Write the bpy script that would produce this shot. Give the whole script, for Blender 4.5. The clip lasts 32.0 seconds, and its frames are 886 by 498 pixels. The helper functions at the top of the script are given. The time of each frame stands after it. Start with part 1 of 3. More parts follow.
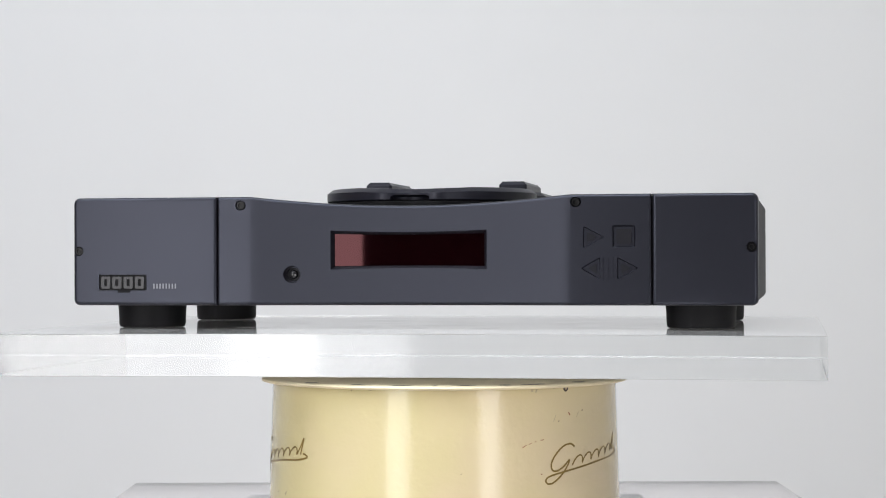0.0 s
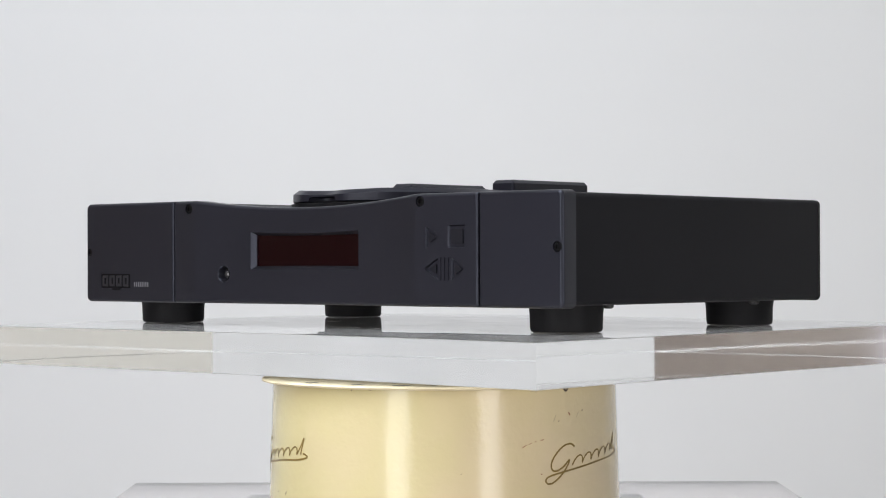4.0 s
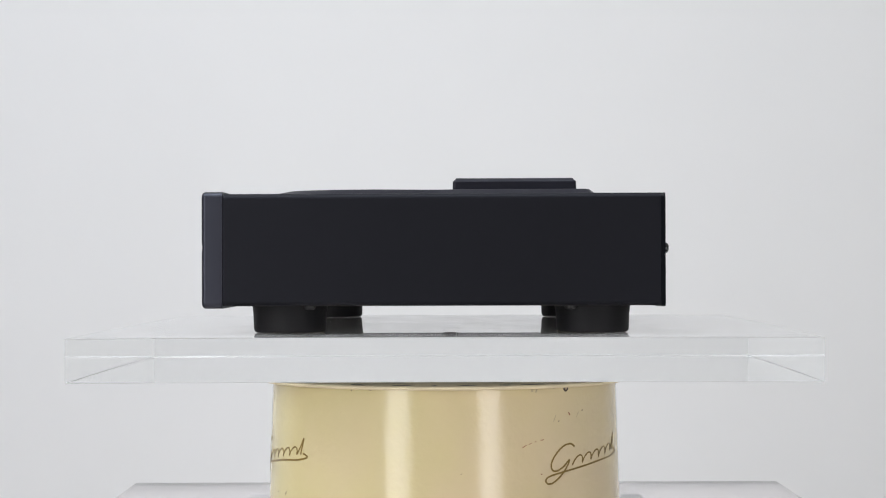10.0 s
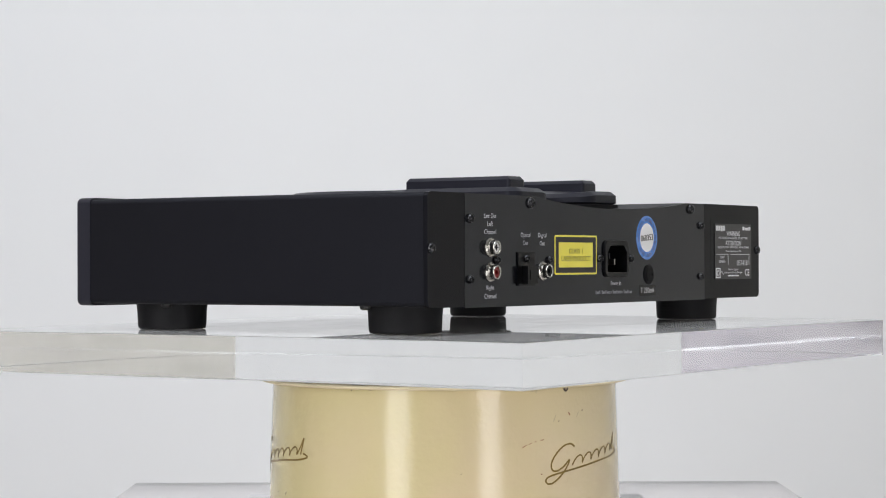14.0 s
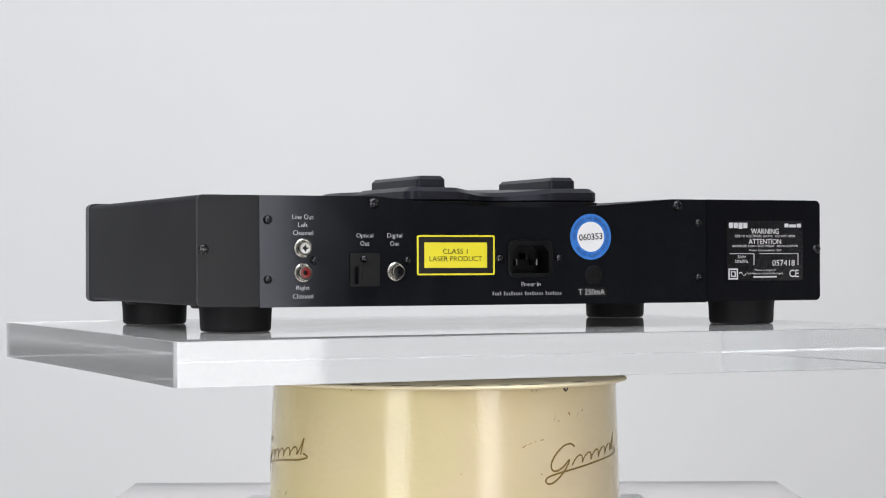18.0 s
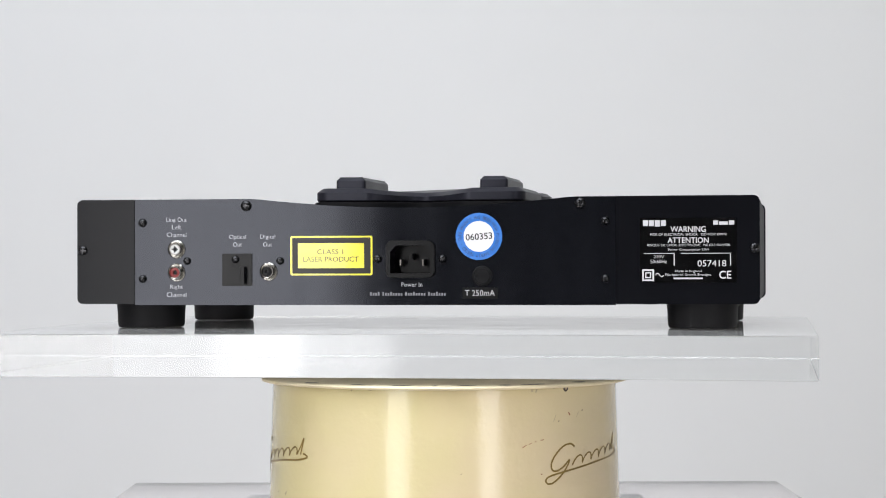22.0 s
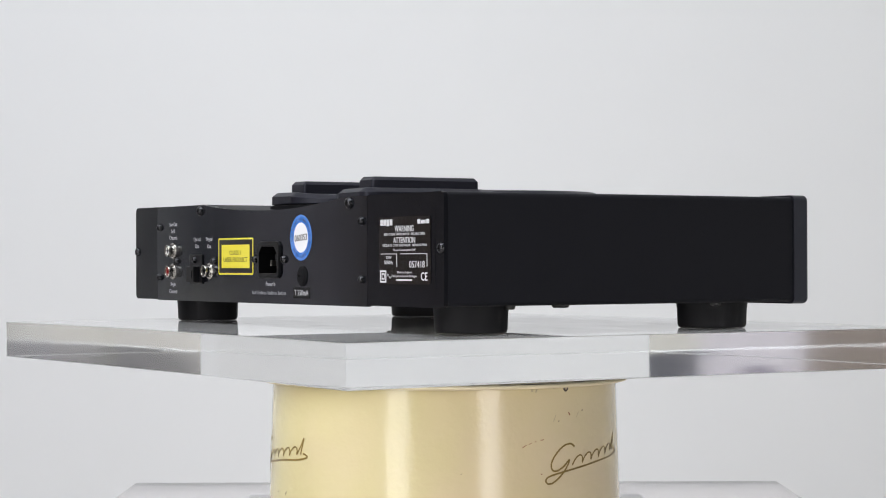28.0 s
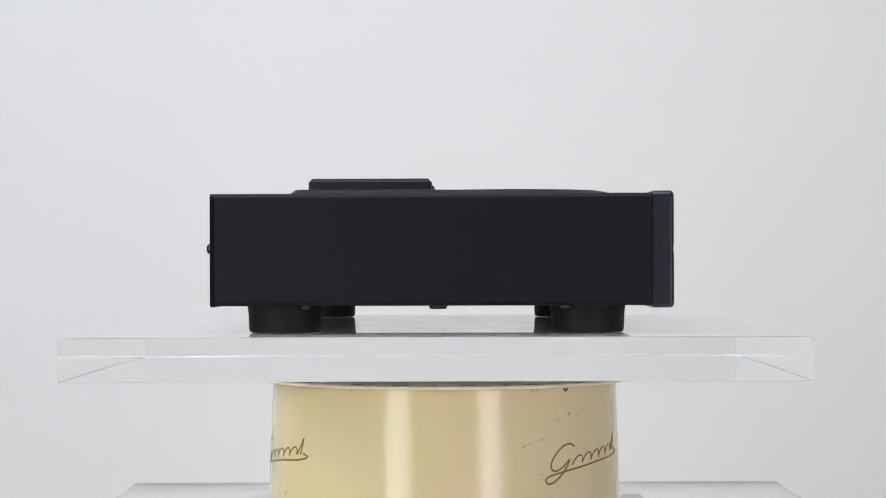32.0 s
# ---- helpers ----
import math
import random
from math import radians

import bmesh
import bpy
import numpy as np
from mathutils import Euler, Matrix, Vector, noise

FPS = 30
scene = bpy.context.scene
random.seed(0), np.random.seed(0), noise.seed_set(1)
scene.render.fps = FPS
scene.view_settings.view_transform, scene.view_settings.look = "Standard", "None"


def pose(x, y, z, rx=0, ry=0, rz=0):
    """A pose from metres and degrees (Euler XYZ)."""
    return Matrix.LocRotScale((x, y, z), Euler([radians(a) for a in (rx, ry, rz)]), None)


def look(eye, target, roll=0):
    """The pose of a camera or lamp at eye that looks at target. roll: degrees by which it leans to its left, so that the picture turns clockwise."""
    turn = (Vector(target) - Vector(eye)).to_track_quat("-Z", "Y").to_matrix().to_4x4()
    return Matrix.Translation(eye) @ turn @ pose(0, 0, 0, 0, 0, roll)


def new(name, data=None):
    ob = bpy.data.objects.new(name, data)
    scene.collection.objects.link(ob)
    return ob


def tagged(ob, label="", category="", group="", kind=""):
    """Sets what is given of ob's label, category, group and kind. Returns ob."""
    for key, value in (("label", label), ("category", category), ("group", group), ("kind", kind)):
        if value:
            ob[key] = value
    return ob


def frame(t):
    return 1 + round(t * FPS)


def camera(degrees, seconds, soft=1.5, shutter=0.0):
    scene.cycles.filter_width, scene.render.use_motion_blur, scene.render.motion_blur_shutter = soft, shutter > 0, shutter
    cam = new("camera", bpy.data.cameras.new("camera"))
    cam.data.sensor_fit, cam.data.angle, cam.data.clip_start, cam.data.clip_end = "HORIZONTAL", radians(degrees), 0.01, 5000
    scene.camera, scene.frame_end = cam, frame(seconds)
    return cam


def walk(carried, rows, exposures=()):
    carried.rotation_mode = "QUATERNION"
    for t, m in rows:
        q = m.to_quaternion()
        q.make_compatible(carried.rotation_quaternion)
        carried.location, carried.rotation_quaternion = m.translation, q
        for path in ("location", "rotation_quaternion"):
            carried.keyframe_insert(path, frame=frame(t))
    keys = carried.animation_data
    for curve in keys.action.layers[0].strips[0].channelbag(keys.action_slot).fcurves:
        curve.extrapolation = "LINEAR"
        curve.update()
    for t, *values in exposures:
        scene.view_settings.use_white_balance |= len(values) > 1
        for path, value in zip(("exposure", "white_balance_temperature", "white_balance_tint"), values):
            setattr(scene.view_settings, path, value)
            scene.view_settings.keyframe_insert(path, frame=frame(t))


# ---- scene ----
# ---------------------------------------------------------------- camera
EYE_Z = 1.072            # the camera's height over the floor, also the height of the player's display
cam = camera(23.69, 32.0, soft=1.1)
PITCH = radians(0.3446)
EYE = Vector((-0.0006, -1.4395, EYE_Z))
AHEAD = EYE + Vector((0, math.cos(PITCH), math.sin(PITCH)))
walk(cam, [(0.0, look(EYE, AHEAD, -0.1765)), (32.0, look(EYE, AHEAD, -0.1765))])
scene.view_settings.exposure = 0.0

# ---------------------------------------------------------------- world and lights
world = bpy.data.worlds.new("world")
scene.world = world
world.use_nodes = True
world.node_tree.nodes["Background"].inputs[0].default_value = (0.85, 0.92, 1.0, 1)
world.node_tree.nodes["Background"].inputs[1].default_value = 0.05


def area_lamp(name, eye, target, width, height, watts, colour):
    data = bpy.data.lights.new(name, "AREA")
    data.shape, data.size, data.size_y = "RECTANGLE", width, height
    data.energy, data.color = watts, colour
    ob = new(name, data)
    ob.matrix_world = look(eye, target)
    return ob


# a tall and a low soft lamp on either side of the camera, and a broad one under the ceiling
area_lamp("soft_lamp_left", (-0.640, -1.158, 1.25), (0, -0.03, 1.20), 0.345, 1.5, 10.3, (1.0, 0.985, 0.985))
area_lamp("soft_lamp_right", (0.622, -1.168, 0.86), (0, -0.03, 0.86), 0.285, 0.84, 4.7, (1.0, 0.985, 0.985))
area_lamp("ceiling_lamp", (-0.56, -0.45, 2.72), (-0.56, 0.15, 0), 2.0, 1.2, 48.3, (0.92, 0.98, 1.045))

# ---------------------------------------------------------------- materials


def material(name, colour, rough=0.5, metal=0.0, grain=400.0, grain_bump=0.0, shade=0.08, blotch=12.0, rough_var=0.06, spec=0.5, coat=0.0, coat_rough=0.12, tint=None, stretch=None, relief=0.0003, second_tone=None):
    """A painted, plastic or metal surface with fine relief and uneven colour and gloss at two scales."""
    m = bpy.data.materials.new(name)
    m.use_nodes = True
    nodes, links = m.node_tree.nodes, m.node_tree.links
    b = nodes["Principled BSDF"]
    b.inputs["Metallic"].default_value = metal
    b.inputs["Specular IOR Level"].default_value = spec
    b.inputs["Coat Weight"].default_value = coat
    b.inputs["Coat Roughness"].default_value = coat_rough
    if tint:
        b.inputs["Specular Tint"].default_value = (*tint, 1)
    where = nodes.new("ShaderNodeTexCoord")
    big, fine = nodes.new("ShaderNodeTexNoise"), nodes.new("ShaderNodeTexNoise")
    big.inputs["Scale"].default_value, big.inputs["Detail"].default_value = blotch, 5
    fine.inputs["Scale"].default_value, fine.inputs["Detail"].default_value = grain, 3
    for n in (big, fine):
        if stretch and n is big:
            turn = nodes.new("ShaderNodeMapping")
            turn.inputs["Scale"].default_value = stretch
            links.new(where.outputs["Object"], turn.inputs["Vector"])
            links.new(turn.outputs["Vector"], n.inputs["Vector"])
        else:
            links.new(where.outputs["Object"], n.inputs["Vector"])
    mix = nodes.new("ShaderNodeMix")
    mix.data_type = "RGBA"
    mix.inputs["A"].default_value = (*[c * (1 - shade) for c in colour], 1)
    mix.inputs["B"].default_value = (*[min(1, c * (1 + shade)) for c in colour], 1)
    links.new(big.outputs["Fac"], mix.inputs["Factor"])
    paint = mix.outputs["Result"]
    if second_tone:
        # patches of a second colour where a coarse noise rises over a threshold
        tone, scale, low, high = second_tone
        spots, edge, over = nodes.new("ShaderNodeTexNoise"), nodes.new("ShaderNodeMapRange"), nodes.new("ShaderNodeMix")
        spots.inputs["Scale"].default_value, spots.inputs["Detail"].default_value = scale, 6
        edge.inputs["From Min"].default_value, edge.inputs["From Max"].default_value = low, high
        over.data_type = "RGBA"
        over.inputs["B"].default_value = (*tone, 1)
        links.new(where.outputs["Object"], spots.inputs["Vector"])
        links.new(spots.outputs["Fac"], edge.inputs["Value"])
        links.new(edge.outputs["Result"], over.inputs["Factor"])
        links.new(paint, over.inputs["A"])
        paint = over.outputs["Result"]
    links.new(paint, b.inputs["Base Color"])
    ramp = nodes.new("ShaderNodeMapRange")
    ramp.inputs["To Min"].default_value = max(0.02, rough - rough_var)
    ramp.inputs["To Max"].default_value = rough + rough_var
    links.new(big.outputs["Fac"], ramp.inputs["Value"])
    links.new(ramp.outputs["Result"], b.inputs["Roughness"])
    if grain_bump:
        bump = nodes.new("ShaderNodeBump")
        bump.inputs["Strength"].default_value = grain_bump
        bump.inputs["Distance"].default_value = relief
        links.new(fine.outputs["Fac"], bump.inputs["Height"])
        links.new(bump.outputs["Normal"], b.inputs["Normal"])
    return m


def acrylic(name, colour, rough=0.006, haze=0.0):
    """Clear acrylic; haze is the share of its face that fine dust and scuffs cover."""
    m = bpy.data.materials.new(name)
    m.use_nodes = True
    b = m.node_tree.nodes["Principled BSDF"]
    b.inputs["Base Color"].default_value = (*colour, 1)
    b.inputs["Roughness"].default_value = rough
    b.inputs["IOR"].default_value = 1.49
    b.inputs["Transmission Weight"].default_value = 1.0
    if haze:
        nodes, links = m.node_tree.nodes, m.node_tree.links
        where, turn, spots = nodes.new("ShaderNodeTexCoord"), nodes.new("ShaderNodeMapping"), nodes.new("ShaderNodeTexNoise")
        share, dust, mix = nodes.new("ShaderNodeMapRange"), nodes.new("ShaderNodeBsdfDiffuse"), nodes.new("ShaderNodeMixShader")
        turn.inputs["Scale"].default_value = (1.0, 3.0, 1.0)
        spots.inputs["Scale"].default_value, spots.inputs["Detail"].default_value = 18, 6
        share.inputs["From Min"].default_value, share.inputs["From Max"].default_value = 0.3, 0.7
        share.inputs["To Min"].default_value, share.inputs["To Max"].default_value = haze * 0.6, haze * 1.4
        dust.inputs["Color"].default_value = (0.78, 0.77, 0.76, 1)
        links.new(where.outputs["Object"], turn.inputs["Vector"])
        links.new(turn.outputs["Vector"], spots.inputs["Vector"])
        links.new(spots.outputs["Fac"], share.inputs["Value"])
        links.new(share.outputs["Result"], mix.inputs["Fac"])
        links.new(b.outputs["BSDF"], mix.inputs[1])
        links.new(dust.outputs["BSDF"], mix.inputs[2])
        links.new(mix.outputs["Shader"], nodes["Material Output"].inputs["Surface"])
    return m


M_WALL = material("white_wall_paint", (0.805, 0.8125, 0.818), 0.85, grain=160, grain_bump=0.05, shade=0.012, blotch=1.2)
# tones of the unseen walls, chosen for what they reflect and bounce
M_BEIGE = material("beige_unseen_wall", (0.71, 0.68, 0.675), 0.85, grain=160, grain_bump=0.05, shade=0.22, blotch=4.5)
M_EAST = material("pale_grey_unseen_wall", (0.79, 0.77, 0.705), 0.85, grain=160, grain_bump=0.05, shade=0.15, blotch=2.8)
M_MID = material("mid_grey_unseen_wall", (0.32, 0.31, 0.33), 0.85, grain=160, grain_bump=0.05, shade=0.3, blotch=5)
M_ROOM = material("grey_unseen_wall", (0.16, 0.158, 0.155), 0.85, grain=160, grain_bump=0.05, shade=0.05, blotch=1.5)
M_PANEL = material("pale_lilac_unseen_wall", (0.77, 0.73, 0.785), 0.85, grain=160, grain_bump=0.05, shade=0.1, blotch=6, second_tone=((0.22, 0.20, 0.27), 7, 0.50, 0.56))
M_BROWN = material("brown_unseen_wall", (0.27, 0.222, 0.192), 0.85, grain=160, grain_bump=0.05, shade=0.15, blotch=3)
M_GREY = material("dark_blue_grey_unseen_wall", (0.10, 0.102, 0.125), 0.85, grain=160, grain_bump=0.05, shade=0.05, blotch=1.5)
M_FLOOR = material("pale_floor", (0.69, 0.63, 0.59), 0.5, grain=60, grain_bump=0.1, shade=0.15, blotch=4)
M_PLINTH = material("white_plinth_paint", (0.78, 0.78, 0.77), 0.6, grain=200, grain_bump=0.05, shade=0.03)
M_ACRYLIC = acrylic("clear_acrylic", (0.965, 0.972, 0.97))
M_SHELF = acrylic("faintly_pink_acrylic", (0.985, 0.93, 0.942))
M_DUSTY = acrylic("dusty_acrylic_top", (0.965, 0.972, 0.97), haze=0.13)
M_ARRIS = acrylic("frosted_acrylic_arris", (0.97, 0.972, 0.965), 0.6)
M_ACRYLIC_EDGE = acrylic("polished_acrylic_edge", (0.965, 0.972, 0.97), 0.05)
# the pinkish patches put a warm reflection into the enamel's colour
M_CREAM = material("cream_enamel", (0.550, 0.477, 0.258), 0.15, grain=230, grain_bump=0.28, relief=0.0007, shade=0.08, blotch=9, rough_var=0.03, spec=0.40, coat=0.15, second_tone=((0.575, 0.468, 0.305), 7, 0.42, 0.66))
M_RUST = material("red_brown_chip", (0.24, 0.085, 0.045), 0.6, shade=0.4, blotch=300)
M_RIM = material("worn_cream_rim", (0.74, 0.65, 0.45), 0.65, grain=90, grain_bump=0.1, shade=0.2, blotch=40, spec=0.12)
M_MARK = material("brown_print", (0.20, 0.130, 0.028), 0.4, shade=0.2, blotch=60)
M_LIP_SHADE = material("brown_lip_shade", (0.16, 0.125, 0.07), 0.6, shade=0.4, blotch=300)
M_SMEAR = material("grey_brown_smear", (0.36, 0.30, 0.19), 0.4, shade=0.3, blotch=300)
M_CHIP_PATCH = material("dark_chip_and_patch", (0.055, 0.04, 0.03), 0.6, shade=0.4, blotch=300)
M_FRONT = material("slate_grey_satin_paint", (0.0104, 0.0102, 0.0135), 0.345, grain=2500, grain_bump=0.10, shade=0.06, blotch=14, spec=0.46, tint=(0.74, 0.79, 1.0))
M_CASE = material("black_satin_paint", (0.0036, 0.0037, 0.0047), 0.53, grain=2500, grain_bump=0.14, shade=0.08, blotch=10, spec=0.188, tint=(0.80, 0.82, 1.0))
M_REAR = material("black_gloss_paint", (0.0052, 0.0056, 0.0075), 0.13, grain=900, grain_bump=0.03, shade=0.25, blotch=30, rough_var=0.10, spec=0.31, tint=(0.84, 0.88, 1.0), stretch=(1.6, 1.0, 0.45))
M_END = material("black_semigloss_paint", (0.0055, 0.0057, 0.0075), 0.19, grain=1800, grain_bump=0.03, shade=0.2, blotch=30, rough_var=0.06, spec=0.10)
M_LID = material("charcoal_moulded_plastic", (0.010, 0.010, 0.015), 0.40, grain=3000, grain_bump=0.12, shade=0.08, blotch=30, spec=0.32, tint=(0.84, 0.86, 1.0))
M_RUBBER = material("black_rubber", (0.0035, 0.0035, 0.0045), 0.6, grain=1500, grain_bump=0.15, shade=0.1, blotch=60, spec=0.18)
M_DARK = material("matt_black_plastic", (0.006, 0.006, 0.006), 0.5, shade=0.1, blotch=80)
M_SOCKET = material("black_socket_plastic", (0.0035, 0.0036, 0.0042), 0.30, shade=0.15, blotch=80, spec=0.17)
M_BOLT = material("black_bolt_steel", (0.003, 0.003, 0.0035), 0.35, spec=0.2, metal=0.0, shade=0.3, blotch=400, rough_var=0.1)
M_SCREW = material("blackened_steel", (0.05, 0.05, 0.053), 0.27, metal=1.0, shade=0.3, blotch=400, rough_var=0.1)
M_STEEL = material("nickel_plate", (0.42, 0.405, 0.375), 0.22, metal=1.0, shade=0.1, blotch=200, rough_var=0.08)
M_BUTTON = material("dark_grey_button", (0.014, 0.014, 0.018), 0.36, grain=2500, grain_bump=0.1, shade=0.08)
M_KEY = material("near_black_key", (0.009, 0.009, 0.013), 0.50, grain=2500, grain_bump=0.1, shade=0.08, spec=0.2)
M_PIN = material("dull_pin_metal", (0.16, 0.15, 0.14), 0.35, metal=1.0, shade=0.1)
M_PLATE_INK = material("bright_white_print", (0.60, 0.60, 0.62), 0.35, shade=0.05, blotch=200)
M_FAINT = material("grey_print", (0.19, 0.19, 0.21), 0.4, shade=0.08)
M_SILVER_INK = material("silver_print", (0.18, 0.18, 0.20), 0.4, shade=0.05)
M_WHITE_INK = material("white_print", (0.54, 0.54, 0.58), 0.35, shade=0.05, blotch=200)
M_WINDOW = material("dark_red_filter", (0.0035, 0.0002, 0.0006), 0.03, rough_var=0.01, shade=0.05, tint=(1.0, 0.42, 0.45), spec=0.33)
M_YELLOW = material("yellow_label", (0.82, 0.72, 0.02), 0.3, shade=0.03, blotch=60, coat=1.0, coat_rough=0.07)
M_LABEL_BLACK = material("black_label", (0.007, 0.005, 0.004), 0.3, shade=0.2, blotch=60, rough_var=0.08, spec=0.3, coat=0.08, coat_rough=0.12)
M_BLUE = material("blue_sticker", (0.035, 0.19, 0.62), 0.28, shade=0.05, blotch=100, coat=0.8)
M_NAVY_INK = material("navy_print", (0.01, 0.03, 0.12), 0.4, shade=0.1)
M_PAPER = material("white_sticker", (0.80, 0.80, 0.82), 0.35, shade=0.02)
M_JACK_WHITE = material("white_insulator", (0.75, 0.75, 0.74), 0.35, shade=0.03)
M_JACK_RED = material("red_insulator", (0.20, 0.006, 0.006), 0.35, shade=0.05)
M_LENS = material("smoked_lens", (0.02, 0.02, 0.022), 0.06, shade=0.05)
M_PLATE = material("crinkled_black_foil", (0.074, 0.073, 0.078), 0.12, metal=1.0, grain=330, grain_bump=0.6, relief=0.00013, shade=0.3, blotch=260, rough_var=0.06, stretch=(0.5, 1.0, 1.6))

# ---------------------------------------------------------------- mesh helpers


def part(name, bm, mat, parent, label="", lift=0.0):
    """Links a bmesh as one mesh object under a thing or a part."""
    if lift:
        bmesh.ops.translate(bm, verts=bm.verts, vec=(0, 0, lift))
    bmesh.ops.recalc_face_normals(bm, faces=bm.faces)
    me = bpy.data.meshes.new(name)
    bm.to_mesh(me)
    bm.free()
    me.materials.append(mat)
    ob = new(name, me)
    ob.parent = parent
    if any(f.use_smooth for f in me.polygons):
        even = ob.modifiers.new("even_normals", "WEIGHTED_NORMAL")
        even.keep_sharp, even.weight = True, 100
    if label:
        ob["label"] = label
    return ob


def thing(name, base, label, category, group="", kind=""):
    ob = new(name)
    ob.location = base
    ob.empty_display_size = 0.05
    return tagged(ob, label, category, group, kind)


def rounded(points, radii, steps=5):
    """The closed outline through the points, with its corners rounded."""
    out, n = [], len(points)
    for i in range(n):
        a, b, c = (Vector(points[(i + k) % n]) for k in (-1, 0, 1))
        r = radii[i] if isinstance(radii, (list, tuple)) else radii
        if r <= 0:
            out.append(tuple(b))
            continue
        u, v = (a - b).normalized(), (c - b).normalized()
        half = u.angle(v) / 2
        t = r / math.tan(half)
        mid = b + (u + v).normalized() * (r / math.sin(half))
        p, q = b + u * t - mid, b + v * t - mid
        turn = p.angle(q)
        for k in range(steps + 1):
            s = k / steps
            w = (p * math.sin((1 - s) * turn) + q * math.sin(s * turn)) / math.sin(turn)
            out.append(tuple(mid + w))
    return out


def prism(outline, y0, y1, bm=None, scale1=1.0, mid=(0, 0)):
    """An outline in x and z, drawn out from y0 to y1."""
    bm = bm or bmesh.new()
    a = [bm.verts.new((x, y0, z)) for x, z in outline]
    b = [bm.verts.new((mid[0] + (x - mid[0]) * scale1, y1, mid[1] + (z - mid[1]) * scale1)) for x, z in outline]
    n = len(a)
    bm.faces.new(a)
    bm.faces.new(b[::-1])
    for i in range(n):
        bm.faces.new((a[i], b[i], b[(i + 1) % n], a[(i + 1) % n]))
    return bm


def slab(outline, levels, bm=None):
    """An outline in x and y, lofted through levels of (z, inset)."""
    bm = bm or bmesh.new()
    n = len(outline)
    rings = []
    for z, inset in levels:
        ring = []
        for i in range(n):
            a, b, c = (Vector(outline[(i + k) % n]) for k in (-1, 0, 1))
            t = (c - a).normalized()
            ring.append(bm.verts.new((b.x - t.y * inset, b.y + t.x * inset, z)))
        rings.append(ring)
    bm.faces.new(rings[0][::-1])
    bm.faces.new(rings[-1])
    for r, s in zip(rings, rings[1:]):
        for i in range(n):
            bm.faces.new((r[i], r[(i + 1) % n], s[(i + 1) % n], s[i]))
    return bm


def turned(profile, steps=48, bm=None, at=(0, 0, 0), axis="z", closed=False):
    """A body of revolution from (radius, height) pairs."""
    bm = bm or bmesh.new()
    rings = []
    for r, h in profile:
        ring = []
        for k in range(steps):
            a = 2 * math.pi * k / steps
            p = (r * math.cos(a), r * math.sin(a), h)
            if axis == "y":
                p = (p[0], p[2], p[1])
            elif axis == "-y":
                p = (p[0], -p[2], p[1])
            ring.append(bm.verts.new(Vector(p) + Vector(at)))
        rings.append(ring)
    pairs = list(zip(rings, rings[1:]))
    if closed:
        pairs.append((rings[-1], rings[0]))
    for a, b in pairs:
        for k in range(steps):
            bm.faces.new((a[k], a[(k + 1) % steps], b[(k + 1) % steps], b[k]))
    if not closed:
        bm.faces.new(rings[0])
        bm.faces.new(rings[-1])
    return bm


def box(x0, x1, y0, y1, z0, z1, bm=None):
    return prism([(x0, z0), (x1, z0), (x1, z1), (x0, z1)], y0, y1, bm)


def soften(bm, size, segments=2, sharp=40, keep=None):
    bmesh.ops.recalc_face_normals(bm, faces=bm.faces)
    edges = [e for e in bm.edges if len(e.link_faces) == 2 and math.degrees(e.calc_face_angle(0)) > sharp and (keep is None or keep(e))]
    bmesh.ops.bevel(bm, geom=edges, offset=size, segments=segments, affect="EDGES", profile=0.5, clamp_overlap=True)
    return bm


def smooth(bm, limit=32):
    bmesh.ops.recalc_face_normals(bm, faces=bm.faces)
    for face in bm.faces:
        face.smooth = True
    for e in bm.edges:
        if len(e.link_faces) == 2 and math.degrees(e.calc_face_angle(0)) > limit:
            e.smooth = False
    return bm


def carve(bm, cutter):
    """bm with the solid pieces of cutter taken away."""
    obs = []
    for b in (bm, cutter):
        bmesh.ops.recalc_face_normals(b, faces=b.faces)
        me = bpy.data.meshes.new("carving")
        b.to_mesh(me)
        b.free()
        obs.append(new("carving", me))
    mod = obs[0].modifiers.new("cut", "BOOLEAN")
    mod.operation, mod.solver, mod.object = "DIFFERENCE", "EXACT", obs[1]
    done = bpy.data.meshes.new_from_object(obs[0].evaluated_get(bpy.context.evaluated_depsgraph_get()))
    out = bmesh.new()
    out.from_mesh(done)
    for ob in obs:
        me = ob.data
        bpy.data.objects.remove(ob)
        bpy.data.meshes.remove(me)
    bpy.data.meshes.remove(done)
    return out


REAR = Matrix(((-1, 0, 0, 0), (0, 0, 1, 0), (0, 1, 0, 0), (0, 0, 0, 1)))


def lettering(words, width, height, thick=0.00008, weight=-0.006):
    """Words in the built-in font, fitted into width and height about the origin."""
    curve = bpy.data.curves.new("words", "FONT")
    curve.body, curve.resolution_u, curve.extrude, curve.offset = words, 3, 0.02, weight
    ob = new("words", curve)
    me = bpy.data.meshes.new_from_object(ob.evaluated_get(bpy.context.evaluated_depsgraph_get()))
    bm = bmesh.new()
    bm.from_mesh(me)
    bpy.data.objects.remove(ob)
    bpy.data.curves.remove(curve)
    bpy.data.meshes.remove(me)
    xs, ys, zs = zip(*[v.co for v in bm.verts])
    sx, sy, sz = width / (max(xs) - min(xs)), height / (max(ys) - min(ys)), thick / (max(zs) - min(zs))
    for v in bm.verts:
        v.co = ((v.co.x - (max(xs) + min(xs)) / 2) * sx, (v.co.y - (max(ys) + min(ys)) / 2) * sy, (v.co.z - min(zs)) * sz)
    return bm


